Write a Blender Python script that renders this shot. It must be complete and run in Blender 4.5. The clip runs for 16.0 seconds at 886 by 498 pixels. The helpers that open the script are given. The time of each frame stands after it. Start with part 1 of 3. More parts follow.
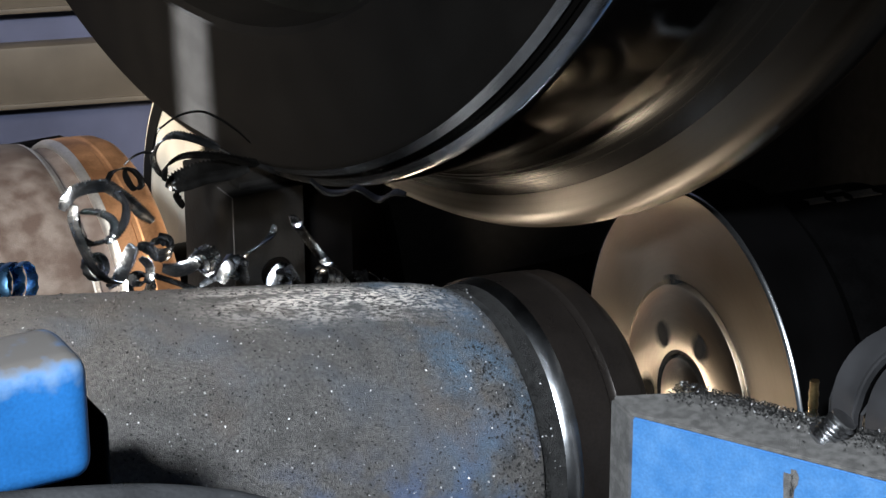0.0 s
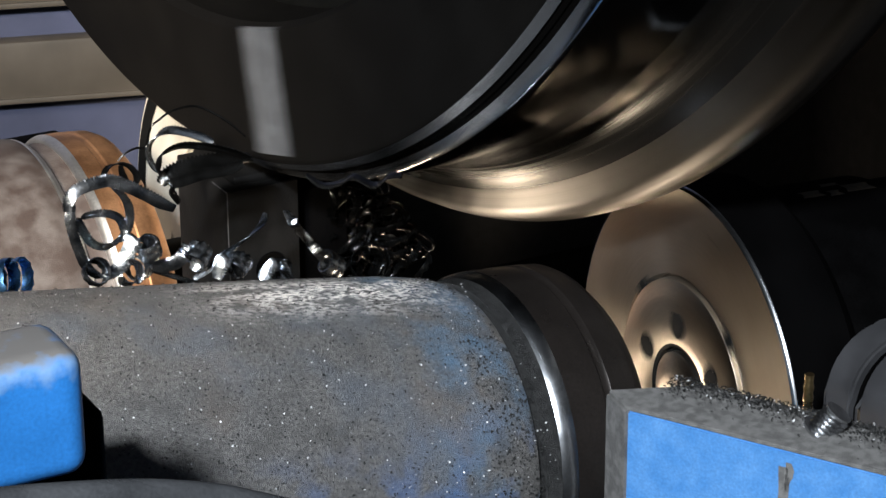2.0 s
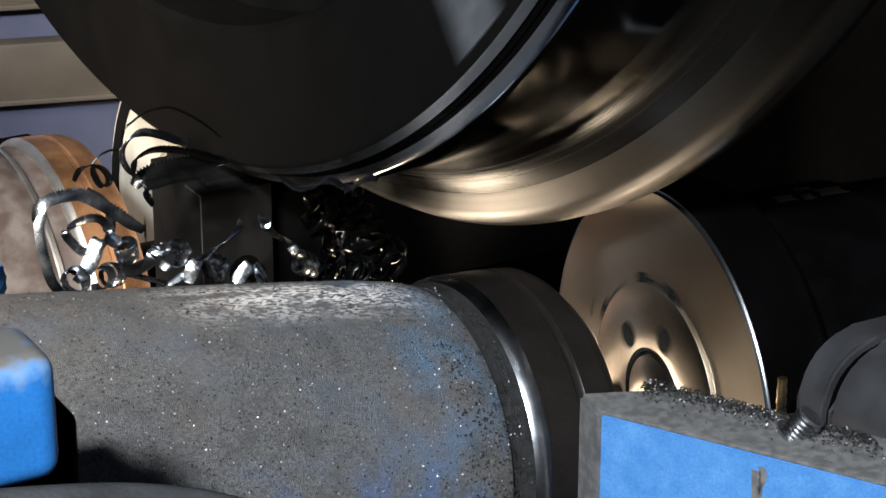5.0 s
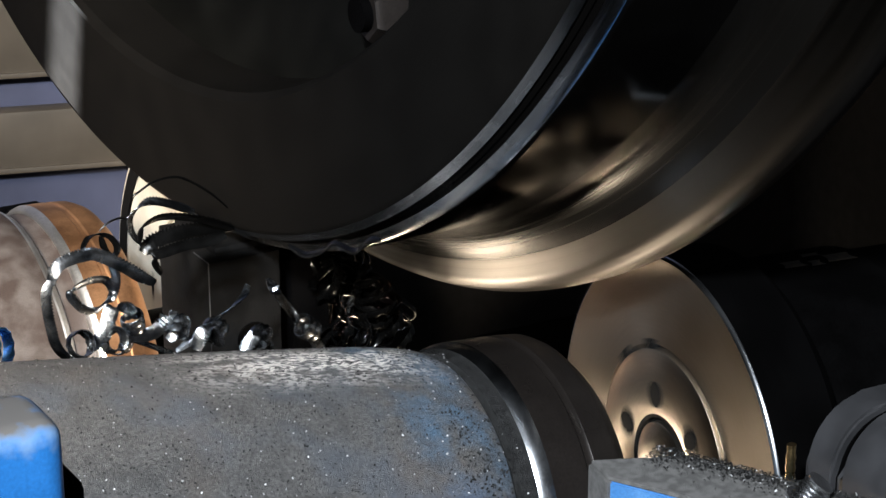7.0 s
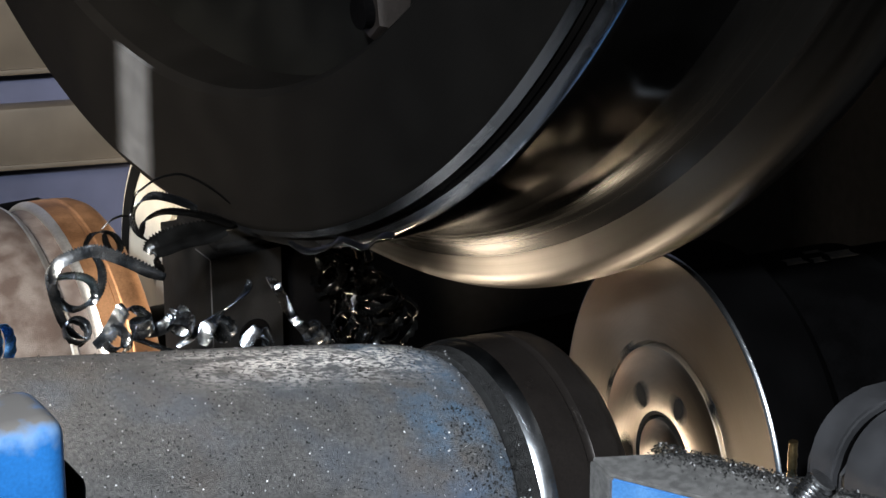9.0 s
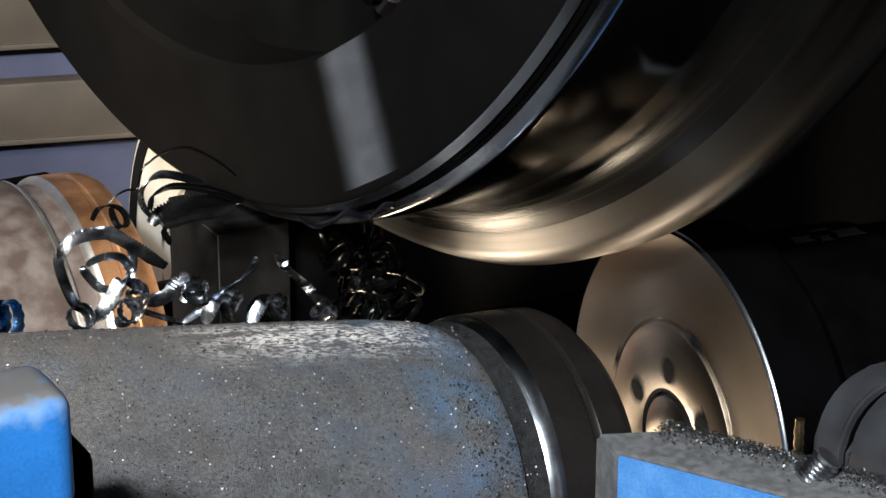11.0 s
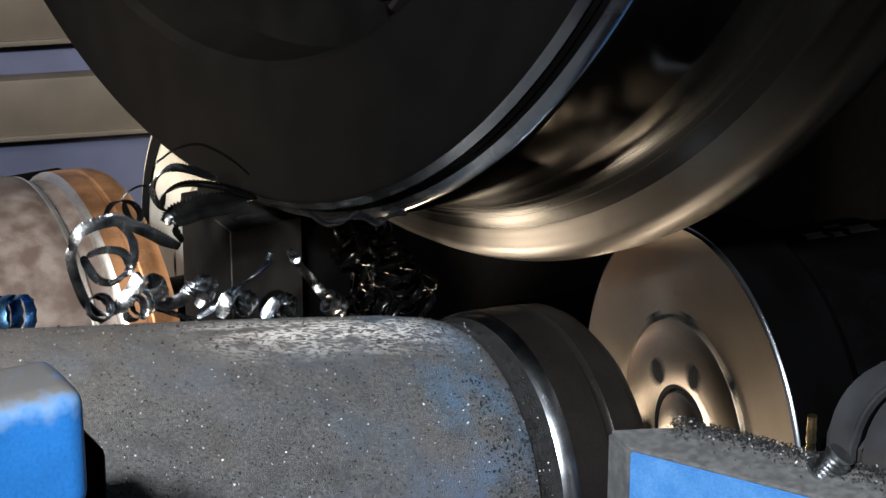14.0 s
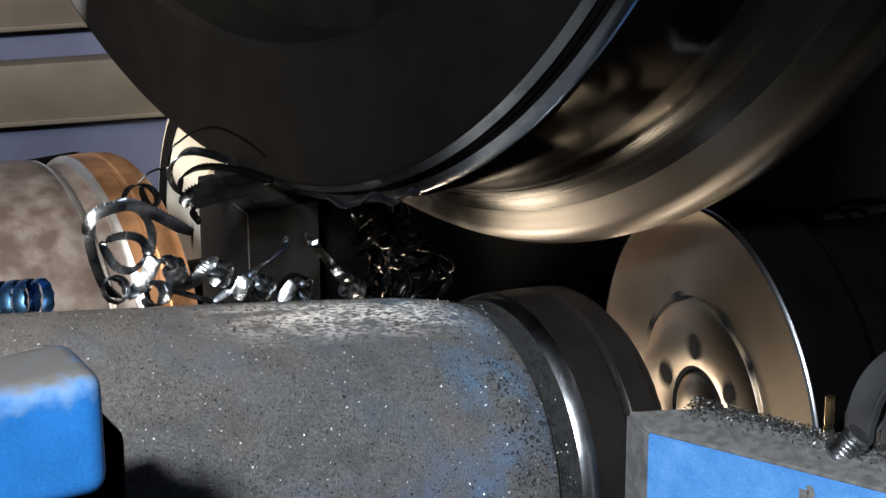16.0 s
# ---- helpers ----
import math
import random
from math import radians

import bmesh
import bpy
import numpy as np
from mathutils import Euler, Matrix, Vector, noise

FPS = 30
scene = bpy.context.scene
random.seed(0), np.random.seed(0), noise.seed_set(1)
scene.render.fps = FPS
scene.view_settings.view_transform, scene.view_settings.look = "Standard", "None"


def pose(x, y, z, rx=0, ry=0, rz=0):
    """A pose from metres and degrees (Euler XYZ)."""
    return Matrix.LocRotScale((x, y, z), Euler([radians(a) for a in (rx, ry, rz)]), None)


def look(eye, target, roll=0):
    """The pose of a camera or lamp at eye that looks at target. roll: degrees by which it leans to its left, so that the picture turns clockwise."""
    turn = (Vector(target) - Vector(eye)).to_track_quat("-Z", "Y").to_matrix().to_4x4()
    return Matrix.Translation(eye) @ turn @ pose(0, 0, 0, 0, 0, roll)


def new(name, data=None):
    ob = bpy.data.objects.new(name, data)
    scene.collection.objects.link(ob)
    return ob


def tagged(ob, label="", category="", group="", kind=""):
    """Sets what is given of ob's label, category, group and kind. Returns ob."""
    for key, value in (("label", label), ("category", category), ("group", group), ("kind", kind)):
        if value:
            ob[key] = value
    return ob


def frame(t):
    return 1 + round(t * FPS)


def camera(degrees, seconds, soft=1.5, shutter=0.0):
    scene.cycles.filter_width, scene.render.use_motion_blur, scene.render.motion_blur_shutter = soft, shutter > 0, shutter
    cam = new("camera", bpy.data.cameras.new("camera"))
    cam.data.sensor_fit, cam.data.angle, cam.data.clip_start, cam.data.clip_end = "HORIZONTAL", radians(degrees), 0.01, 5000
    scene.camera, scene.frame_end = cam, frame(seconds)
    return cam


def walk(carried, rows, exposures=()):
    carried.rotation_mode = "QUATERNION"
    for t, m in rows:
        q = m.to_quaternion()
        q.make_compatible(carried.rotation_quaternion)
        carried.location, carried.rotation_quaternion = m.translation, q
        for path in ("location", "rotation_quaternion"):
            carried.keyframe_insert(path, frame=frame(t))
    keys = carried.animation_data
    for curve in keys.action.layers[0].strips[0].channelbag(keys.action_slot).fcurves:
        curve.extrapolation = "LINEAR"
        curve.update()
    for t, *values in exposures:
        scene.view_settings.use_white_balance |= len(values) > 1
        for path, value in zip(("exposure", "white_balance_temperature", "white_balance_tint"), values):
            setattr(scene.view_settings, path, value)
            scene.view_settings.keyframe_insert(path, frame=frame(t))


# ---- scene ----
PATH = (
    (0, 67.607, 0.206, -28.734),
    (0.5, 67.573, 0.265, -28.680),
    (1, 67.579, 0.348, -28.630),
    (1.5, 67.591, 0.440, -28.781),
    (2, 67.477, 0.280, -28.895),
    (2.5, 67.484, 0.215, -28.972),
    (3, 67.337, 0.220, -29.150),
    (3.2, 67.210, 0.215, -29.195),
    (5.3, 67.758, -0.056, -29.518),
    (5.5, 68.139, -0.142, -29.434),
    (6, 68.620, -0.227, -29.391),
    (6.5, 68.930, -0.014, -29.284),
    (7, 69.078, 0.171, -29.302),
    (7.5, 68.983, 0.061, -29.253),
    (8, 68.950, -0.043, -29.202),
    (8.5, 68.985, -0.040, -29.232),
    (9, 69.006, 0.142, -29.244),
    (9.2, 68.876, 0.342, -29.351),
    (11.5, 68.402, -0.132, -28.882),
    (12, 68.259, -0.089, -28.778),
    (12.5, 68.097, 0.004, -28.781),
    (13, 68.203, 0.157, -28.717),
    (13.5, 68.299, 0.088, -28.661),
    (14, 68.375, 0.023, -28.712),
    (14.5, 68.418, 0.293, -28.716),
    (15, 68.382, 0.523, -28.671),
    (15.5, 68.247, 0.433, -28.436),
    (16, 67.972, 0.374, -28.431),
)
EYE = (-0.409, -1.0023, 1.381)
cam = camera(20.0, 16.0, 1.5, 0.5)
walk(cam, [(t, pose(*EYE, rx, ry, rz)) for t, rx, ry, rz in PATH])

# ---- light ----
world = bpy.data.worlds.new("world")
scene.world = world
world.use_nodes = True
world.node_tree.nodes["Background"].inputs[0].default_value = (0.75, 0.85, 1.0, 1)
world.node_tree.nodes["Background"].inputs[1].default_value = 0.02
scene.view_settings.exposure = 0.0


def lamp(name, kind, at, target, power, colour, size, size_y=None):
    d = bpy.data.lights.new(name, kind)
    d.energy, d.color = power, colour
    if kind == "AREA":
        d.size = size
        if size_y:
            d.shape, d.size_y = "RECTANGLE", size_y
    else:
        d.shadow_soft_size = size
    ob = new(name, d)
    ob.matrix_world = look(at, target)
    return ob


WARM = (1.0, 0.80, 0.58)
COOL = (0.86, 0.93, 1.0)
lamp("pit_work_light", "AREA", (-1.00, -1.40, 2.10), (0.0, -0.15, 0.95), 92.0, COOL, 0.13)
# Unseen lamps below the wheel: one lights flange and disc, one makes tread glints.
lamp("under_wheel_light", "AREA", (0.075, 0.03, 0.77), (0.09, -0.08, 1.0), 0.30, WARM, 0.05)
lamp("glint_light", "AREA", (0.100, -0.156, 0.80), (0.085, -0.28, 1.05), 0.20, WARM, 0.008)
# Unseen lamps added to brighten the rear disc and roller, and the beams.
spot = lamp("rear_roller_fill", "SPOT", (-0.70, -0.75, 1.47), (0.10, 0.22, 0.88), 210.0, (1.0, 0.86, 0.68), 0.10)
spot.data.spot_size, spot.data.spot_blend = radians(17), 0.5
lamp("rear_beam_fill", "AREA", (-0.10, 0.55, 1.05), (0.35, 1.3, 0.6), 2.8, (1.0, 0.86, 0.68), 0.08)


# ---- materials ----
def material(name, base, rough=0.5, metal=0.0, noise_scale=60.0, vary=0.25, bump=0.1, dark=None, spread=(0.4, 0.6),
             fine=900.0, aniso=0.0, spec=0.5):
    """A surface with two scales of variation in colour, roughness and relief."""
    m = bpy.data.materials.new(name)
    m.use_nodes = True
    nt = m.node_tree
    b = nt.nodes["Principled BSDF"]
    L = nt.links.new
    tc = nt.nodes.new("ShaderNodeTexCoord")
    n1 = nt.nodes.new("ShaderNodeTexNoise")
    n1.inputs["Scale"].default_value, n1.inputs["Detail"].default_value = noise_scale, 6
    n2 = nt.nodes.new("ShaderNodeTexNoise")
    n2.inputs["Scale"].default_value, n2.inputs["Detail"].default_value = fine, 3
    L(tc.outputs["Object"], n1.inputs["Vector"])
    L(tc.outputs["Object"], n2.inputs["Vector"])
    ramp = nt.nodes.new("ShaderNodeValToRGB")
    lo = dark or tuple(c * (1 - vary) for c in base)
    ramp.color_ramp.elements[0].position, ramp.color_ramp.elements[1].position = spread
    ramp.color_ramp.elements[0].color, ramp.color_ramp.elements[1].color = (*lo, 1), (*base, 1)
    L(n1.outputs["Fac"], ramp.inputs["Fac"])
    mix = nt.nodes.new("ShaderNodeMix")
    mix.data_type, mix.blend_type = "RGBA", "MULTIPLY"
    mix.inputs["Factor"].default_value = 0.5
    L(ramp.outputs["Color"], mix.inputs["A"])
    L(n2.outputs["Fac"], mix.inputs["B"])
    L(mix.outputs["Result"], b.inputs["Base Color"])
    mr = nt.nodes.new("ShaderNodeMapRange")
    mr.inputs["To Min"].default_value, mr.inputs["To Max"].default_value = max(0.02, rough - 0.12), min(1, rough + 0.12)
    L(n1.outputs["Fac"], mr.inputs["Value"])
    L(mr.outputs["Result"], b.inputs["Roughness"])
    b.inputs["Metallic"].default_value = metal
    b.inputs["Specular IOR Level"].default_value = spec
    b.inputs["Anisotropic"].default_value = aniso
    bp = nt.nodes.new("ShaderNodeBump")
    bp.inputs["Strength"].default_value, bp.inputs["Distance"].default_value = bump, 0.001
    L(n2.outputs["Fac"], bp.inputs["Height"])
    L(bp.outputs["Normal"], b.inputs["Normal"])
    return m


def turned(name, base, rough, ring=900.0, metal=1.0, depth=0.15, tint=None, aniso=0.0, bands=None):
    """Lathe-turned steel: fine rings round the local x axis, on faces and round treads alike."""
    m = material(name, base, rough, metal, 40.0, 0.2, 0.02, dark=tint)
    nt = m.node_tree
    b = nt.nodes["Principled BSDF"]
    L = nt.links.new
    tc = nt.nodes.new("ShaderNodeTexCoord")
    sep = nt.nodes.new("ShaderNodeSeparateXYZ")
    L(tc.outputs["Object"], sep.inputs[0])
    comb = nt.nodes.new("ShaderNodeCombineXYZ")
    L(sep.outputs["Y"], comb.inputs[0])
    L(sep.outputs["Z"], comb.inputs[1])
    ln = nt.nodes.new("ShaderNodeVectorMath")
    ln.operation = "LENGTH"
    L(comb.outputs[0], ln.inputs[0])
    add = nt.nodes.new("ShaderNodeCombineXYZ")
    L(sep.outputs["X"], add.inputs[0])
    L(ln.outputs["Value"], add.inputs[1])
    n = nt.nodes.new("ShaderNodeTexNoise")
    n.inputs["Scale"].default_value, n.inputs["Detail"].default_value = ring, 4
    L(add.outputs[0], n.inputs["Vector"])
    bp = nt.nodes.new("ShaderNodeBump")
    bp.inputs["Strength"].default_value, bp.inputs["Distance"].default_value = depth, 0.0005
    L(n.outputs["Fac"], bp.inputs["Height"])
    old = b.inputs["Normal"].links[0].from_node
    L(old.outputs["Normal"], bp.inputs["Normal"])
    L(bp.outputs["Normal"], b.inputs["Normal"])
    if bands:
        n2 = nt.nodes.new("ShaderNodeTexNoise")
        n2.inputs["Scale"].default_value, n2.inputs["Detail"].default_value = 330, 5
        L(add.outputs[0], n2.inputs["Vector"])
        mr = nt.nodes.new("ShaderNodeMapRange")
        mr.inputs["From Min"].default_value, mr.inputs["From Max"].default_value = 0.36, 0.64
        mr.inputs["To Min"].default_value, mr.inputs["To Max"].default_value = bands
        L(n2.outputs["Fac"], mr.inputs["Value"])
        L(mr.outputs["Result"], b.inputs["Roughness"])
    if aniso:
        tg = nt.nodes.new("ShaderNodeTangent")
        tg.direction_type, tg.axis = "RADIAL", "X"
        L(tg.outputs[0], b.inputs["Tangent"])
        b.inputs["Anisotropic"].default_value = aniso
    return m


def casting():
    """Grey dust and grit over blue paint, rubbed to bare metal along the top."""
    m = material("dusty_blue_casting", (0.172, 0.164, 0.158), 0.60, 0.0, 700, 0.5, 1.0, spread=(0.34, 0.62), fine=2600)
    nt = m.node_tree
    b = nt.nodes["Principled BSDF"]
    L = nt.links.new
    tc = nt.nodes.new("ShaderNodeTexCoord")
    sep = nt.nodes.new("ShaderNodeSeparateXYZ")
    L(tc.outputs["Object"], sep.inputs[0])

    def ramp(src, a, z):
        r = nt.nodes.new("ShaderNodeMapRange")
        r.inputs["From Min"].default_value, r.inputs["From Max"].default_value = a, z
        L(src, r.inputs["Value"])
        return r.outputs["Result"]

    def calc(op, p, q):
        r = nt.nodes.new("ShaderNodeMath")
        r.operation, r.use_clamp = op, op != "ADD"
        L(p, r.inputs[0])
        if isinstance(q, float):
            r.inputs[1].default_value = q
        else:
            L(q, r.inputs[1])
        return r.outputs[0]

    def cloud(scale, detail=5, stretch=None):
        r = nt.nodes.new("ShaderNodeTexNoise")
        r.inputs["Scale"].default_value, r.inputs["Detail"].default_value = scale, detail
        src = tc.outputs["Object"]
        if stretch:
            mp = nt.nodes.new("ShaderNodeMapping")
            mp.inputs["Scale"].default_value = stretch
            L(src, mp.inputs["Vector"])
            src = mp.outputs[0]
        L(src, r.inputs["Vector"])
        return r.outputs["Fac"]

    def layer(mask, colour):
        mx = nt.nodes.new("ShaderNodeMix")
        mx.data_type = "RGBA"
        old = b.inputs["Base Color"].links[0].from_socket
        L(mask, mx.inputs["Factor"])
        L(old, mx.inputs["A"])
        mx.inputs["B"].default_value = (*colour, 1)
        L(mx.outputs["Result"], b.inputs["Base Color"])

    # blue paint that shows through near the ring end and low on the flank
    a = calc("MULTIPLY", ramp(sep.outputs["X"], -0.075, -0.045), ramp(cloud(55, 8), 0.44, 0.66))
    layer(calc("MULTIPLY", a, 0.6), (0.06, 0.155, 0.27))
    low = calc("MULTIPLY", ramp(sep.outputs["Z"], 0.045, 0.015), ramp(cloud(60, 5), 0.46, 0.62))
    layer(calc("MULTIPLY", low, 0.6), (0.05, 0.12, 0.29))
    layer(calc("MULTIPLY", ramp(cloud(90, 7), 0.5, 0.72), 0.7), (0.05, 0.048, 0.045))
    layer(calc("MULTIPLY", ramp(cloud(1500, 3), 0.58, 0.70), 0.8), (0.03, 0.03, 0.03))
    layer(calc("MULTIPLY", ramp(cloud(22, 6), 0.50, 0.70), 0.55), (0.10, 0.125, 0.165))
    layer(calc("MULTIPLY", ramp(cloud(31, 6), 0.56, 0.74), 0.5), (0.13, 0.10, 0.08))
    # bare metal rubbed along the crown
    size = calc("MULTIPLY", sep.outputs["X"], -0.088)
    ratio = nt.nodes.new("ShaderNodeMath")
    ratio.operation = "DIVIDE"
    wide = nt.nodes.new("ShaderNodeMath")
    wide.operation = "ADD"
    L(size, wide.inputs[0])
    wide.inputs[1].default_value = 0.0643
    L(sep.outputs["Y"], ratio.inputs[0])
    L(wide.outputs[0], ratio.inputs[1])
    side = calc("MULTIPLY", ramp(ratio.outputs[0], -0.32, -0.06), ramp(ratio.outputs[0], 0.30, 0.10))
    crown = calc("MULTIPLY", side, calc("MULTIPLY", ramp(sep.outputs["X"], -0.145, -0.095), ramp(sep.outputs["X"], -0.020, -0.05)))
    streak = calc("MULTIPLY", ramp(cloud(750, 10, (0.5, 1, 1)), 0.43, 0.55), ramp(cloud(120, 6, (0.5, 1, 1)), 0.37, 0.53))
    crown = calc("MULTIPLY", crown, streak)
    layer(crown, (0.92, 0.87, 0.82))
    met = nt.nodes.new("ShaderNodeMath")
    met.operation = "MULTIPLY"
    L(crown, met.inputs[0])
    met.inputs[1].default_value = 0.25
    L(met.outputs[0], b.inputs["Metallic"])
    return m


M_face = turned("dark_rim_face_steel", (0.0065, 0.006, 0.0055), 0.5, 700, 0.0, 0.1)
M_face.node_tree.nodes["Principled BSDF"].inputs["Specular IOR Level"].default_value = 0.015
# Tread and fillet steel painted near black for the darkness they mirror.
M_tread = turned("shade_dark_tread_steel", (0.0035, 0.0032, 0.003), 0.13, 320, 0.0, 0.04, bands=(0.11, 0.14))
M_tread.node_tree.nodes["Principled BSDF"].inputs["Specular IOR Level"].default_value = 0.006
M_fillet = turned("shade_dark_fillet_steel", (0.006, 0.0054, 0.0047), 0.26, 320, 0.0, 0.05, bands=(0.22, 0.28))
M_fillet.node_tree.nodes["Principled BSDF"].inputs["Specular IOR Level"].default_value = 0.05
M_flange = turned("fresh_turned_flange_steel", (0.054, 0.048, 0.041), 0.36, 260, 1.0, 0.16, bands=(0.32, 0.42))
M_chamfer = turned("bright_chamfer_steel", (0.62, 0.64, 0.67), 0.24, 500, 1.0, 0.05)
M_hole = material("recess_shade_black", (0.006, 0.006, 0.006), 0.8, 0.0, 60, 0.3, 0.1, spec=0.1)
M_pad = material("glint_patch_steel", (0.25, 0.26, 0.28), 0.5, 0.7, 120, 0.3, 0.1)


def feather(m, face, half):
    """A painted reflection that thins out towards both sides of a strip along local z."""
    nt = m.node_tree
    b = nt.nodes["Principled BSDF"]
    L = nt.links.new
    tc = nt.nodes.new("ShaderNodeTexCoord")
    mp = nt.nodes.new("ShaderNodeMapping")
    mp.inputs["Scale"].default_value = (1, 1, 0.12)
    n = nt.nodes.new("ShaderNodeTexNoise")
    n.inputs["Scale"].default_value, n.inputs["Detail"].default_value = 420, 4
    L(tc.outputs["Object"], mp.inputs["Vector"])
    L(mp.outputs[0], n.inputs["Vector"])
    sep = nt.nodes.new("ShaderNodeSeparateXYZ")
    L(tc.outputs["Object"], sep.inputs[0])
    side = nt.nodes.new("ShaderNodeMath")
    side.operation = "ABSOLUTE"
    L(sep.outputs["Y"], side.inputs[0])
    fall = nt.nodes.new("ShaderNodeMapRange")
    fall.inputs["From Min"].default_value, fall.inputs["From Max"].default_value = half, half * 0.35
    L(side.outputs[0], fall.inputs["Value"])
    grain = nt.nodes.new("ShaderNodeMapRange")
    grain.inputs["From Min"].default_value, grain.inputs["From Max"].default_value = 0.25, 0.6
    grain.inputs["To Min"].default_value = 0.45
    L(n.outputs["Fac"], grain.inputs["Value"])
    mask = nt.nodes.new("ShaderNodeMath")
    mask.operation = "MULTIPLY"
    L(fall.outputs["Result"], mask.inputs[0])
    L(grain.outputs["Result"], mask.inputs[1])
    mx = nt.nodes.new("ShaderNodeMix")
    mx.data_type = "RGBA"
    L(mask.outputs[0], mx.inputs["Factor"])
    mx.inputs["A"].default_value = (*face, 1)
    L(b.inputs["Base Color"].links[0].from_socket, mx.inputs["B"])
    L(mx.outputs["Result"], b.inputs["Base Color"])
    met = nt.nodes.new("ShaderNodeMath")
    met.operation = "MULTIPLY"
    L(mask.outputs[0], met.inputs[0])
    met.inputs[1].default_value = 0.7
    L(met.outputs[0], b.inputs["Metallic"])
    b.inputs["Specular IOR Level"].default_value = 0.015


feather(M_pad, (0.0045, 0.0042, 0.004), 0.021)
# Web painted near black for the shade in its recess.
M_web = material("shade_dark_web_steel", (0.005, 0.005, 0.0045), 0.5, 0.0, 30, 0.4, 0.2, spec=0.03)
# Second copy of the roller steel, painted pale for the strong light on it.
M_pale = turned("lit_roller_steel", (0.90, 0.84, 0.72), 0.5, 700, 0.0, 0.06)
M_gold = turned("turned_roller_steel", (0.86, 0.79, 0.70), 0.30, 700, 1.0, 0.12, tint=(0.78, 0.70, 0.60), aniso=0.55)
for _nd in M_gold.node_tree.nodes:
    if _nd.type == "MAP_RANGE":
        _nd.inputs["To Min"].default_value, _nd.inputs["To Max"].default_value = 0.25, 0.33
M_ring = turned("worn_roller_steel", (0.90, 0.89, 0.88), 0.36, 500, 0.95, 0.1)
M_darkring = turned("dark_oily_roller_steel", (0.035, 0.029, 0.026), 0.30, 500, 0.6, 0.15)
# Black of dark parts, also painted for shade on disc rim and roller housing.
M_black = material("black_and_shaded_steel", (0.0022, 0.0021, 0.0022), 0.45, 0.0, 40, 0.4, 0.15, spec=0.01)
M_warm_glint = material("warm_glint_brown", (0.10, 0.075, 0.05), 0.4, 0.3, 300, 0.8, 0.2, dark=(0.005, 0.005, 0.005), spread=(0.42, 0.6))
M_dirt = casting()
# Orange colour stands for warm light on plain roller steel.
M_orange = turned("warm_lit_roller_steel", (0.66, 0.35, 0.18), 0.42, 500, 0.85, 0.12, tint=(0.34, 0.17, 0.085))
M_flake = material("bright_swarf_flake", (0.85, 0.85, 0.86), 0.55, 0.6, 100, 0.2, 0.05)
M_rust = material("worn_grey_casting", (0.138, 0.120, 0.113), 0.5, 0.1, 75, 0.6, 0.25, dark=(0.070, 0.052, 0.046), spread=(0.42, 0.66), fine=1500)
M_blue = material("blue_machine_paint", (0.022, 0.18, 0.53), 0.42, 0.0, 30, 0.2, 0.02)
M_dust = material("swarf_dust", (0.18, 0.175, 0.17), 0.7, 0.0, 260, 0.4, 0.5, fine=2600)
M_grit = material("black_grit", (0.03, 0.03, 0.03), 0.5, 0.3, 300, 0.6, 1.0, fine=2200)
M_tool = material("blackened_tool_steel", (0.0095, 0.0092, 0.0090), 0.42, 0.1, 50, 0.6, 0.15, spec=0.08)
M_chip = material("blued_chip_steel", (0.62, 0.66, 0.71), 0.24, 1.0, 80, 0.4, 0.12, dark=(0.16, 0.19, 0.23))
M_darkchip = material("dark_chip_steel", (0.020, 0.021, 0.022), 0.22, 0.9, 80, 0.4, 0.1)
_n = M_blue.node_tree
_b = _n.nodes["Principled BSDF"]
_c = _n.nodes.new("ShaderNodeTexCoord")
_s = _n.nodes.new("ShaderNodeSeparateXYZ")
_n.links.new(_c.outputs["Object"], _s.inputs[0])
_t = _n.nodes.new("ShaderNodeTexNoise")
_t.inputs["Scale"].default_value, _t.inputs["Detail"].default_value = 160, 5
_n.links.new(_c.outputs["Object"], _t.inputs["Vector"])
for _lo, _hi, _sway, _col in ((1.0900, 1.0985, 0.020, (0.15, 0.25, 0.40)), (1.0955, 1.0980, 0.006, (0.115, 0.107, 0.101))):
    _w = _n.nodes.new("ShaderNodeMath")
    _w.operation = "MULTIPLY_ADD"
    _n.links.new(_t.outputs["Fac"], _w.inputs[0])
    _w.inputs[1].default_value = _sway
    _n.links.new(_s.outputs["Z"], _w.inputs[2])
    _r = _n.nodes.new("ShaderNodeMapRange")
    _r.inputs["From Min"].default_value, _r.inputs["From Max"].default_value = _lo + _sway / 2, _hi + _sway / 2
    _n.links.new(_w.outputs[0], _r.inputs["Value"])
    _x = _n.nodes.new("ShaderNodeMix")
    _x.data_type = "RGBA"
    _n.links.new(_r.outputs["Result"], _x.inputs["Factor"])
    _n.links.new(_b.inputs["Base Color"].links[0].from_socket, _x.inputs["A"])
    _x.inputs["B"].default_value = (*_col, 1)
    _n.links.new(_x.outputs["Result"], _b.inputs["Base Color"])
M_blueplate = material("scuffed_blue_paint", (0.105, 0.29, 0.61), 0.45, 0.0, 120, 0.3, 0.04, dark=(0.065, 0.225, 0.53), spread=(0.35, 0.75))
M_bluechip = material("bright_blue_chip_steel", (0.16, 0.42, 0.85), 0.26, 1.0, 80, 0.4, 0.1)
M_motor = material("grey_cast_cover", (0.034, 0.034, 0.037), 0.55, 0.0, 60, 0.3, 0.15, fine=2500)
M_zinc = material("zinc_bolt", (0.85, 0.86, 0.88), 0.25, 1.0, 100, 0.3, 0.2)
M_brass = material("brassy_thread", (0.6, 0.42, 0.2), 0.3, 1.0, 100, 0.3, 0.2)
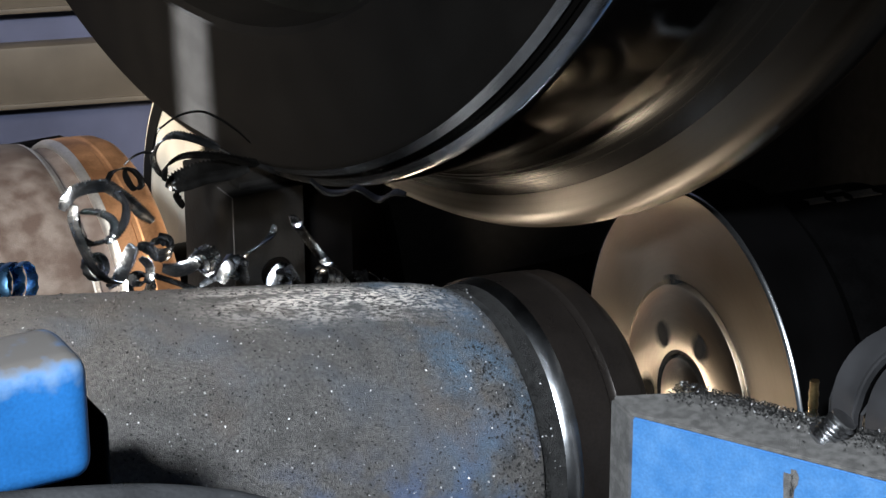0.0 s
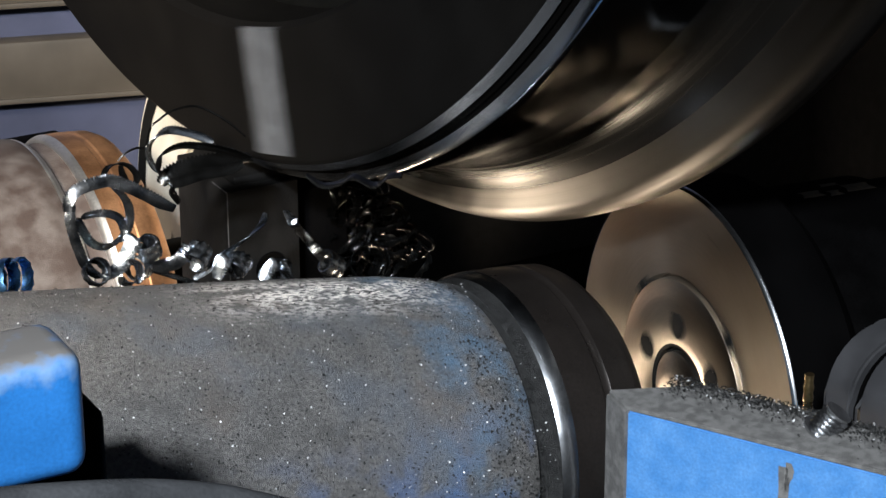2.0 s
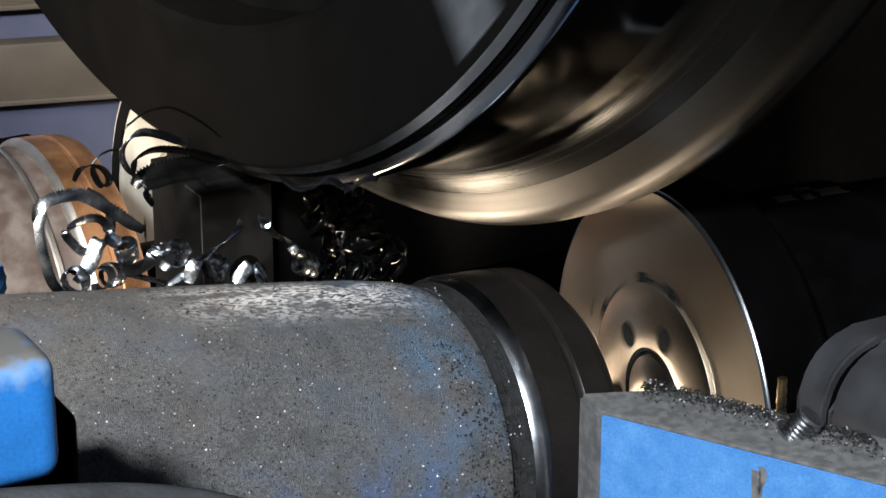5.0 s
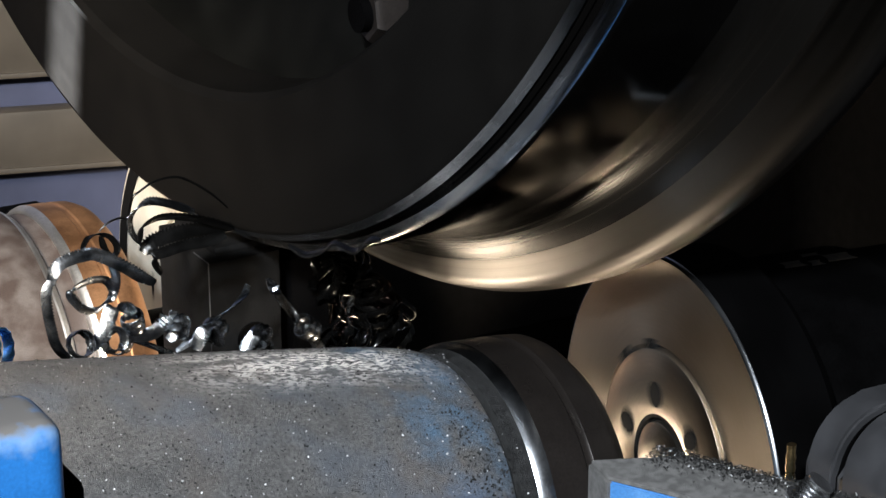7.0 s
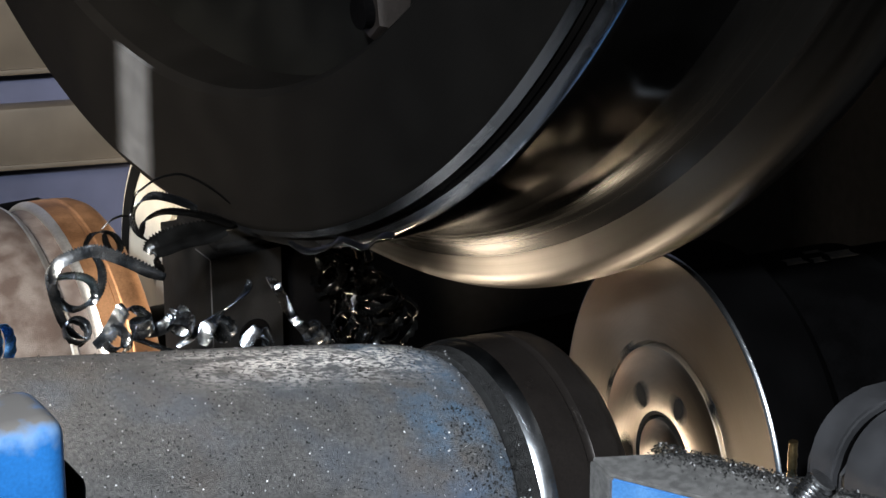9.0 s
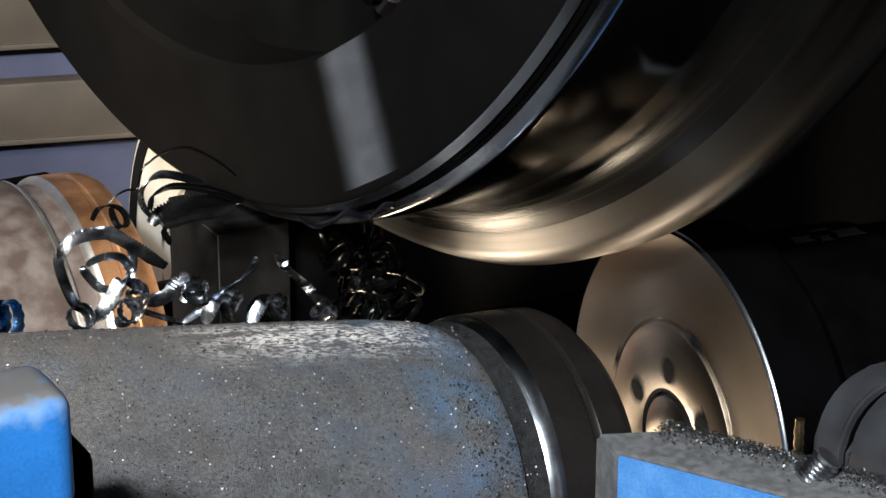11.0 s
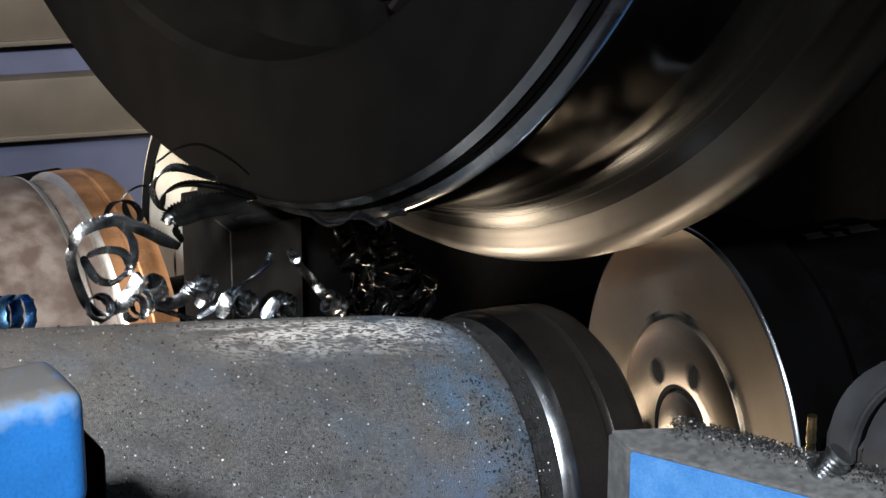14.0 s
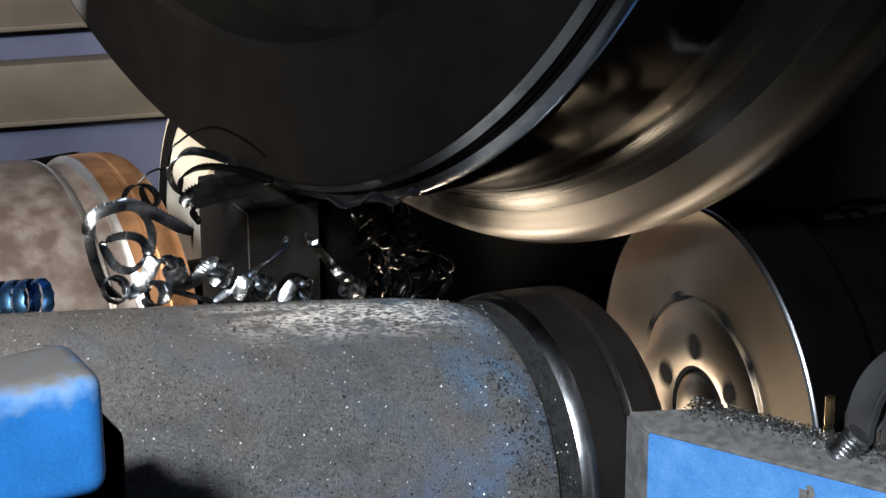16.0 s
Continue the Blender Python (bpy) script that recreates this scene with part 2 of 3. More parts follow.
M_wall = material("blue_grey_panel", (0.10, 0.110, 0.185), 0.6, 0.0, 3, 0.25, 0.05, fine=25)
M_beam = material("brown_grey_beam", (0.16, 0.13, 0.098), 0.6, 0.0, 3, 0.25, 0.05, fine=25)
M_pit = material("dark_pit_concrete", (0.10, 0.096, 0.096), 0.8, 0.0, 4, 0.3, 0.3, fine=60)
M_hose = material("black_rubber", (0.05, 0.052, 0.056), 0.28, 0.0, 60, 0.3, 0.2)


# ---- mesh helpers ----
def finish(name, bm, mat, smooth=True, parent=None, label=""):
    me = bpy.data.meshes.new(name)
    bmesh.ops.recalc_face_normals(bm, faces=bm.faces)
    bm.to_mesh(me)
    bm.free()
    me.materials.append(mat)
    if smooth:
        me.polygons.foreach_set("use_smooth", [True] * len(me.polygons))
        me.set_sharp_from_angle(angle=radians(32))
    ob = new(name, me)
    if parent is not None:
        ob.parent = parent
    if label:
        ob["label"] = label
    return ob


def part(name, bm, mat, parent, label="", smooth=True):
    return finish(name, bm, mat, smooth, parent, label)


def thing(name, at, label, category, group="", kind=""):
    ob = new(name)
    ob.location = at
    ob.empty_display_size = 0.05
    return tagged(ob, label, category, group, kind)


def lathe(profile, segments=160, closed=False):
    """A profile of (x, r) turned round the x axis."""
    bm = bmesh.new()
    rows = []
    for x, r in profile:
        if r < 1e-6:
            rows.append([bm.verts.new((x, 0, 0))])
        else:
            rows.append([bm.verts.new((x, r * math.cos(2 * math.pi * i / segments), r * math.sin(2 * math.pi * i / segments)))
                         for i in range(segments)])
    pairs = list(zip(rows, rows[1:])) + ([(rows[-1], rows[0])] if closed else [])
    for a, b in pairs:
        for i in range(segments):
            j = (i + 1) % segments
            vs = [a[i % len(a)], a[j % len(a)], b[j % len(b)], b[i % len(b)]]
            vs = list(dict.fromkeys(vs))
            if len(vs) > 2:
                bm.faces.new(vs)
    return bm


def box(x0, x1, y0, y1, z0, z1, bevel=0.0, seg=3):
    bm = bmesh.new()
    bmesh.ops.create_cube(bm, size=1)
    for v in bm.verts:
        v.co = Vector(((x0 + x1) / 2 + v.co.x * (x1 - x0), (y0 + y1) / 2 + v.co.y * (y1 - y0), (z0 + z1) / 2 + v.co.z * (z1 - z0)))
    if bevel:
        bmesh.ops.bevel(bm, geom=bm.edges[:], offset=bevel, segments=seg, affect="EDGES", profile=0.5)
    return bm


def slab(x0, x1, y0, y1, z0, z1, r, soft=0.0012):
    """A plate across x whose outline in y and z has round upper corners."""
    out = [(y0, z0), (y1, z0)]
    out += [(y1 - r + r * math.cos(a), z1 - r + r * math.sin(a)) for a in [i * math.pi / 16 for i in range(9)]]
    out += [(y0 + r - r * math.sin(a), z1 - r + r * math.cos(a)) for a in [i * math.pi / 16 for i in range(9)]]
    bm = bmesh.new()
    lo = [bm.verts.new((x0, y, z)) for y, z in out]
    hi = [bm.verts.new((x1, y, z)) for y, z in out]
    caps = [bm.faces.new(lo), bm.faces.new(hi[::-1])]
    for i in range(len(out)):
        j = (i + 1) % len(out)
        bm.faces.new((lo[i], lo[j], hi[j], hi[i]))
    edges = [e for f in caps for e in f.edges]
    bmesh.ops.bevel(bm, geom=edges, offset=soft, segments=2, affect="EDGES")
    return bm


def prism(points, z0, z1, bevel=0.0):
    bm = bmesh.new()
    lo = [bm.verts.new((x, y, z0)) for x, y in points]
    hi = [bm.verts.new((x, y, z1)) for x, y in points]
    bm.faces.new(lo[::-1])
    bm.faces.new(hi)
    for i in range(len(points)):
        j = (i + 1) % len(points)
        bm.faces.new((lo[i], lo[j], hi[j], hi[i]))
    if bevel:
        bmesh.ops.bevel(bm, geom=bm.edges[:], offset=bevel, segments=2, affect="EDGES")
    return bm


def tube(points, radius, sides=12):
    bm = bmesh.new()
    rings = []
    pts = [Vector(p) for p in points]
    for i, p in enumerate(pts):
        d = (pts[min(i + 1, len(pts) - 1)] - pts[max(i - 1, 0)]).normalized()
        s = d.cross(Vector((0, 0, 1)))
        s = (s if s.length > 1e-3 else Vector((1, 0, 0))).normalized()
        u = s.cross(d)
        rings.append([bm.verts.new(p + radius * (math.cos(2 * math.pi * k / sides) * s + math.sin(2 * math.pi * k / sides) * u)) for k in range(sides)])
    for a, b in zip(rings, rings[1:]):
        for k in range(sides):
            bm.faces.new((a[k], a[(k + 1) % sides], b[(k + 1) % sides], b[k]))
    bm.faces.new(rings[0])
    bm.faces.new(rings[-1][::-1])
    return bm


# ---- the pit round the machine ----
tagged(finish("floor", box(-3, 4, -2.5, 4, -0.1, 0, 0), M_pit, False), kind="structure")
tagged(finish("ceiling", box(-3, 4, -2.5, 4, 3.0, 3.1, 0), M_pit, False), kind="structure")
tagged(finish("wall_north", box(-3, 4, 1.6, 1.8, 0, 3.0, 0), M_pit, False), kind="structure")
tagged(finish("wall_south", box(-3, 4, -2.7, -2.5, 0, 3.0, 0), M_pit, False), kind="structure")
tagged(finish("wall_west", box(-3.2, -3, -2.5, 4, 0, 3.0, 0), M_pit, False), kind="structure")
tagged(finish("wall_east", box(1.6, 1.8, -2.5, 4, 0, 3.0, 0), M_pit, False), kind="structure")
for z0, z1 in ((0.007, 0.062), (0.094, 0.26)):
    ob = thing("cross_beam", (0.31, 1.0, 0.648), "brown-grey steel cross beam behind the wheel", "beam", "beams behind the wheel")
    ob.matrix_world = pose(0.31, 1.0, 0.648, 0, 0, -17)
    part("beam_body", box(-1.6, 0.25, 0.0, 0.02, z0, z1, 0.003, 2), M_beam, ob)
    part("lower_flange", box(-1.6, 0.25, -0.003, 0.02, z0 - 0.001, z0 + 0.004, 0.001, 2), M_beam, ob)

bm = box(-1.6, 0.25, 0.021, 0.05, -0.648, 1.2)
bm.transform(pose(0.31, 1.0, 0.648, 0, 0, -17))
tagged(finish("wall_panel", bm, M_wall, False), kind="structure")

# ---- railway wheel ----
AXIS_Z = 1.45
PHASE = -5.0
wheel = thing("railway_wheel", (0, 0, AXIS_Z), "dark steel railway wheel with freshly turned tread", "wheel")
prof = [(0.030, 0.389), (0.004, 0.391), (0.0, 0.394), (0.0, 0.4475), (0.0012, 0.4495), (0.0040, 0.4524), (0.0050, 0.4520), (0.0068, 0.4534), (0.0074, 0.4530), (0.0096, 0.4545),
        (0.0108, 0.4562), (0.0122, 0.4576), (0.0140, 0.4585), (0.017, 0.4589), (0.045, 0.4592), (0.060, 0.4597), (0.068, 0.4615), (0.076, 0.4665), (0.083, 0.4745), (0.088, 0.4830),
        (0.092, 0.4880), (0.097, 0.4907), (0.103, 0.4907), (0.110, 0.4875), (0.116, 0.4800), (0.120, 0.470), (0.122, 0.460), (0.122, 0.40), (0.10, 0.389)]
bm = lathe(prof, 256, True)
tyre = part("tyre", bm, M_tread, wheel, "turned tread and flange, tread and fillet darkened for shade")
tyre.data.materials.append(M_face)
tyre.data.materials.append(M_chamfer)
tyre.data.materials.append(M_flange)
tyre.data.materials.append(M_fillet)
# Flange keeps lighter steel where light falls; tread and fillet take the shade colours.
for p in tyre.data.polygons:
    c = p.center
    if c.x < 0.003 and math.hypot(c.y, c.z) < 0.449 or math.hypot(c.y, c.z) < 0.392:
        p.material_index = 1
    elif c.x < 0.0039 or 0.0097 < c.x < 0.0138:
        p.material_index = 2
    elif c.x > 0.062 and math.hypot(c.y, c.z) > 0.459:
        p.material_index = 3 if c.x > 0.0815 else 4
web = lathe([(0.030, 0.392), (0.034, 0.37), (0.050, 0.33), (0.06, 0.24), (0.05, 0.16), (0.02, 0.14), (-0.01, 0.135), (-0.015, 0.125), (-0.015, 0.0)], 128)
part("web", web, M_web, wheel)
# Bright strips painted as reflections that pass with the turning wheel.
for ang, wide in ((1.5, 0.046), (104.0, 0.036), (191.0, 0.036), (278.0, 0.036)):
    for x0, r0, r1, w in ((-0.0006, 0.3925, 0.4462, wide), (0.0482, 0.30, 0.322, wide * 0.9)):
        bm = bmesh.new()
        rows = []
        for i in range(9):
            q = (i / 8 - 0.5) * w
            rows.append([bm.verts.new((x, q, -r)) for x, r in ((x0 + 0.0016, r0), (x0, r0 + 0.0006), (x0, r1 - 0.0006), (x0 + 0.0016, r1))])
        for a, b in zip(rows, rows[1:]):
            for j in range(3):
                bm.faces.new((a[j], a[j + 1], b[j + 1], b[j]))
        patch = part("glint_patch", bm, M_pad, wheel, "bright patch painted as a reflection on the wheel")
        patch.matrix_local = pose(0, 0, 0, ang, 0, 0)

# ---- drive rollers ----
GX, GY, GZ = 0.1254, -0.2330, 0.9284


def roller_disc(name, label, k, material_face):
    """A turned disc with a stepped face, six holes and edge notches."""
    ob = thing(name, (0, 0, 0), label, "roller", "turned roller discs")
    part("disc", lathe([(x * k, r * k) for x, r in ((0.004, 0.0), (0.004, 0.0508), (0.0, 0.0514), (0.0, 0.0884), (0.0008, 0.0890), (0.0016, 0.0890))], 192), material_face, ob)
    part("rim", lathe([(x * k, r * k) for x, r in ((0.0011, 0.080), (0.0011, 0.0892), (0.03, 0.0890), (0.034, 0.086), (0.034, 0.0))], 192), M_black, ob, "disc rim painted black for shade")
    part("edge_bevel", lathe([(x * k, r * k) for x, r in ((-0.0002, 0.0880), (0.0002, 0.0888), (0.0008, 0.0893), (0.0014, 0.0895))], 192), M_chamfer if k == 1.0 else material_face, ob, "bright worn edge")
    part("inner_plate", lathe([(x * k, r * k) for x, r in ((0.001, 0.0), (0.001, 0.0205), (-0.0012, 0.0210), (-0.0016, 0.0225), (-0.0016, 0.0475), (-0.001, 0.0492), (0.004, 0.0498))], 160), material_face, ob)
    part("hub_cap", lathe([(x * k, r * k) for x, r in ((-0.0032, 0.0), (-0.0030, 0.010), (-0.0024, 0.0178), (-0.0018, 0.0190), (0.002, 0.0192))], 96), material_face, ob)
    # Grooves, holes and notches are black pieces painted for the shade inside them.
    if k > 1.0:
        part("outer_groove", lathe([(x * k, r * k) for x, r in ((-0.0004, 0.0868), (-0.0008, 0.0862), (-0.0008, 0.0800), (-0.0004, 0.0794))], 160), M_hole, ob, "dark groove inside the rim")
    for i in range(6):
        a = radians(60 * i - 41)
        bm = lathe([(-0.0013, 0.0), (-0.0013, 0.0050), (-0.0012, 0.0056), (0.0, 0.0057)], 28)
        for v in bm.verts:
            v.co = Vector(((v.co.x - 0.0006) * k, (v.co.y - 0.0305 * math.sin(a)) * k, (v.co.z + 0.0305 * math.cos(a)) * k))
        part("bolt_hole", bm, M_hole, ob, "black disc painted as the shade in a round hole")
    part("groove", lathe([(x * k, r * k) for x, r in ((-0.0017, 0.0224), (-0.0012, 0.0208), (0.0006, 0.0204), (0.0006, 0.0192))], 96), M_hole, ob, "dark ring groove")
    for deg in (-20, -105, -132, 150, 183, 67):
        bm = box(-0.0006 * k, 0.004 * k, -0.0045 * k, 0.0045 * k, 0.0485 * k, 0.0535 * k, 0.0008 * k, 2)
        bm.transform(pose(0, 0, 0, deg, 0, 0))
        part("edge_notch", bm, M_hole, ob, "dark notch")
    return ob


roller = roller_disc("roller_disc", "turned steel roller disc lit warm, with six round holes", 1.0, M_gold)
roller.matrix_world = pose(GX, GY, GZ, 0, 1.4, -4.56)
rear_disc = roller_disc("roller_disc", "roller disc painted pale as lit, behind the tool holder", 1.51, M_pale)
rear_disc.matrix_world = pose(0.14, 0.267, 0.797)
shaft_box = thing("roller_housing", (0.0, 0.0, 0.0), "roller housing painted black for the shade behind the turned disc", "housing")
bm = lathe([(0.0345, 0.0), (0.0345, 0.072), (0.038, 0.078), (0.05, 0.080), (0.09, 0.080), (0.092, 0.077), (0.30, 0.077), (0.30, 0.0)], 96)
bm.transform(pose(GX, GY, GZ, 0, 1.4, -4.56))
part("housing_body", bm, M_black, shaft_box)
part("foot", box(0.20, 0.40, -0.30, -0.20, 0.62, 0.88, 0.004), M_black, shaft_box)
# Small brown patches painted for faint warm reflections on the housing.
for x0, wx, a0, wa in ((0.052, 0.010, -4, 5), (0.064, 0.006, -2, 4), (0.073, 0.013, -5, 6), (0.066, 0.009, -9, 3)):
    bm = bmesh.new()
    rows = [[bm.verts.new((x0 + wx * q + 0.001 * math.sin(9 * q + j), -0.0804 * math.sin(radians(a0 + wa * j / 4)), 0.0804 * math.cos(radians(a0 + wa * j / 4)))) for q in (0, 0.3, 0.6, 1)] for j in range(5)]
    for a, b in zip(rows, rows[1:]):
        for j in range(3):
            bm.faces.new((a[j], a[j + 1], b[j + 1], b[j]))
    bm.transform(pose(GX, GY, GZ, 0, 1.4, -4.56))
    part("warm_glint", bm, M_warm_glint, shaft_box, "brown patch painted as a warm reflection on the housing")

front = thing("front_roller_unit", (0.04, -0.224, 0.9270), "dusty grey-blue roller housing with bright steel ring", "roller")
front.matrix_world = pose(0.04, -0.224, 0.9270, 0, 4.37, 1.1)
part("housing", lathe([(-0.42, 0.0), (-0.42, 0.104), (-0.25, 0.0895), (-0.10, 0.0762), (-0.045, 0.0706), (-0.030, 0.0682), (-0.022, 0.0662), (-0.0175, 0.0640), (-0.0165, 0.062), (-0.0165, 0.0)], 192), M_dirt, front)
part("collar", lathe([(-0.0165, 0.0), (-0.0165, 0.0615), (-0.0155, 0.0612), (-0.0145, 0.0642), (-0.0080, 0.0652)], 192), M_grit, front, "black gritty collar")
part("roller_bevel", lathe([(-0.0084, 0.0), (-0.0084, 0.0650), (-0.0074, 0.0657), (-0.0049, 0.0668), (-0.0019, 0.0671)], 192), M_chamfer, front, "bright worn bevel")
part("roller_ring", lathe([(-0.0019, 0.0), (-0.0019, 0.0671), (0.004, 0.0671), (0.014, 0.0670), (0.0150, 0.0662), (0.0168, 0.0662), (0.018, 0.0669), (0.0275, 0.0664), (0.0308, 0.0648), (0.036, 0.0600), (0.036, 0.0)], 192), M_darkring, front, "dark oily roller tread")
part("foot", box(-0.40, -0.02, -0.04, 0.04, -0.31, -0.02, 0.004), M_black, front)

left = thing("rear_roller_unit", (0, 0.267, 0.797), "worn grey roller housing with roller coloured orange for warm light", "roller")
part("housing", lathe([(-0.40, 0.0), (-0.40, 0.110), (-0.05, 0.1035), (0.010, 0.1015), (0.022, 0.0995), (0.0265, 0.0965), (0.0285, 0.0935), (0.034, 0.0935), (0.0385, 0.0945)], 192), M_rust, left)
part("roller_ring", lathe([(0.0385, 0.0), (0.0385, 0.0948), (0.0390, 0.0960), (0.0400, 0.0972), (0.0414, 0.0981), (0.0430, 0.0986)], 192), M_ring, left, "bright worn bevel")
part("housing_lip", lathe([(0.0225, 0.0990), (0.0238, 0.0992), (0.0268, 0.0972), (0.0286, 0.0930)], 160), M_ring, left, "bright worn lip")
part("roller_tread", lathe([(0.0430, 0.0), (0.0430, 0.0985), (0.054, 0.0982), (0.055, 0.0970), (0.0575, 0.0970), (0.0585, 0.0978), (0.067, 0.0968), (0.0725, 0.0940), (0.0755, 0.090), (0.0755, 0.0)], 192), M_orange, left, "roller tread coloured orange for warm light")
part("foot", box(-0.38, -0.02, -0.05, 0.05, -0.20, -0.02, 0.004), M_black, left)
# Added black strip that stands for the shadowed edge over the housing.
part("dark_top_strip", box(-0.30, 0.0672, 0.055, 0.075, 0.02, 0.0791, 0.002, 2), M_black, left, "added black strip for the shadowed top edge")
part("axle", lathe([(0.0755, 0.0), (0.0755, 0.025), (0.142, 0.025), (0.142, 0.0)], 48), M_black, left)

# ---- machine bed under the rollers ----
bed = thing("machine_bed", (0, 0, 0), "black lathe bed under the rollers", "machine bed")
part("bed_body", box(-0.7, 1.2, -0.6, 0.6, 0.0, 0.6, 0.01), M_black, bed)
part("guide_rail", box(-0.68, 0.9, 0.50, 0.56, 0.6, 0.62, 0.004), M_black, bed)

# ---- tool holder ----
tool = thing("tool_holder", (0, 0, 0), "blackened steel tool holder under the wheel", "tool holder")
bm = box(-0.0040, 0.0303, -0.0711, -0.0164, 0.60, 0.9884, 0.0009, 2)
part("block", bm, M_tool, tool)
part("clamp", box(0.002, 0.036, -0.0651, -0.020, 0.9874, 0.9924, 0.002, 2), M_tool, tool)
# Added black block that hides the lit disc where only darkness lies.
part("dark_filler", box(0.0308, 0.060, -0.060, 0.0, 0.60, 0.978, 0.002, 2), M_black, tool, "added black filler beside the tool block")
# Thin lighter tubes stand for the highlight along the block's bevels.
part("edge_highlight", tube([(-0.0037, -0.0708, 0.90), (-0.0037, -0.0708, 0.9879)], 0.00028, 8), M_motor, tool, "thin grey tube painted as the corner highlight")
part("edge_highlight", tube([(-0.0037, -0.0708, 0.9881), (-0.0037, -0.0551, 0.9881)], 0.00028, 8), M_motor, tool, "thin grey tube painted as the corner highlight")
# Screw hole is a flat black disc painted for its shade.
bm = lathe([(0.0, 0.0), (0.0, 0.0062), (-0.0004, 0.0072), (0.0006, 0.0078)], 32)
bm.transform(pose(*(0.0163, -0.0714, 0.9492), 0, 0, 90))
part("screw_hole", bm, M_black, tool, "dark round screw hole")
part("insert", prism([(0.012, -0.04), (0.030, -0.044), (0.034, -0.026), (0.016, -0.022)], 0.9879, 0.9929, 0.001), M_darkring, tool, "worn carbide insert")

# ---- blue machine parts ----
bb = thing("blue_casting", (0, 0, 0), "glossy blue painted casting with dusty top", "machine part")
part("casting", box(-0.45, -0.1985, -0.42, -0.392, 1.0605, 1.0985, 0.0065, 5), M_blue, bb)
part("bracket", box(-0.245, -0.1726, -0.362, -0.336, 0.98, 1.0495, 0.003, 3), M_black, bb, "black bracket")
part("column", box(-0.44, -0.25, -0.41, -0.35, 0.60, 1.061, 0.003, 2), M_black, bb)
plate = thing("blue_plate", (0, 0, 0), "blue painted plate with swarf dust on top", "machine part")
PTS = [(0.0404, -0.3206), (0.0425, -0.3058), (0.0754, -0.3195), (0.0982, -0.3611), (0.1357, -0.4205), (0.1128, -0.4473)]
part("plate_body", prism(PTS, 0.60, 0.98, 0.0006), M_blueplate, plate)
END = [(0.0393, -0.3216), (0.0414, -0.3057), (0.0441, -0.3053), (0.042, -0.3212)]
part("bare_end", prism(END, 0.62, 0.9801, 0.0002), M_dust, plate, "bare grey end edge")
part("dust_layer", prism(PTS, 0.9802, 0.9818, 0.0004), M_dust, plate, "grey swarf dust")

u0, u1 = Vector((*PTS[0], 0)), Vector((*PTS[5], 0))
along = (u1 - u0).normalized()
outward = Vector((along.y, -along.x, 0))
if outward.y > 0:
    outward = -outward
for k, z0, z1, w in ((0.062, 0.945, 0.974, 0.0022), (0.0445, 0.938, 0.948, 0.0016), (0.081, 0.952, 0.957, 0.0016), (0.064, 0.965, 0.976, 0.0014)):
    bm = bmesh.new()
    n = 9
    rows = []
    for i in range(n):
        q = i / (n - 1)
        half = w * (0.45 + 0.55 * math.sin(math.pi * min(1, q + 0.15))) * random.uniform(0.75, 1.2)
        c = u0 + along * (k + 0.0006 * math.sin(5 * q)) + outward * 0.0003
        rows.append([bm.verts.new((c + along * e * half) + Vector((0, 0, z1 + (z0 - z1) * q))) for e in (-1, 1)])
    for a, b in zip(rows, rows[1:]):
        bm.faces.new((a[0], a[1], b[1], b[0]))
    part("bare_mark", bm, M_dust, plate, "bare grey-brown mark in the paint", False)

hose = thing("hose", (0, 0, 0), "dark glossy hose in front of the blue casting", "hose")
pts = [Vector(p) for p in ((-0.2671, -0.5000, 1.1059), (-0.2510, -0.5000, 1.1033), (-0.2345, -0.5000, 1.1004), (-0.2161, -0.5000, 1.0964), (-0.2015, -0.5000, 1.0918), (-0.1897, -0.5000, 1.0869), (-0.1699, -0.5000, 1.0750), (-0.1575, -0.5000, 1.0536))]
curve = []
for i in range(len(pts) - 1):
    a, b2, c, d = pts[max(i - 1, 0)], pts[i], pts[i + 1], pts[min(i + 2, len(pts) - 1)]
    for k in range(6):
        u = k / 6
        curve.append(0.5 * ((2 * b2) + (c - a) * u + (2 * a - 5 * b2 + 4 * c - d) * u * u + (3 * b2 - a - 3 * c + d) * u ** 3))
part("hose_clip", box(-0.44, -0.425, -0.51, -0.405, 1.02, 1.03, 0.002, 2), M_black, hose)
part("hose_body", tube(curve, 0.0042, 14), M_hose, hose)

# ---- motor cover and its screws ----
motor = thing("motor_cover", (0, 0, 0), "grey rounded cast motor cover", "motor")
MX, MY, MZ = (0.1222, -0.3300, 0.9962)
for pname, bm, mat in (("flange", slab(0, 0.0150, 0, 0.15, 0.60, MZ, 0.024), M_motor),
                       ("seal", slab(0.0149, 0.0182, 0.0022, 0.146, 0.60, MZ - 0.002, 0.023), M_black),
                       ("cover", slab(0.0180, 0.12, 0.0005, 0.15, 0.60, MZ + 0.001, 0.024, 0.003), M_motor)):
    bm.transform(pose(MX, MY, 0, 0, 0, -90))
    part(pname, bm, mat, motor, "black recessed seal" if pname == "seal" else "")


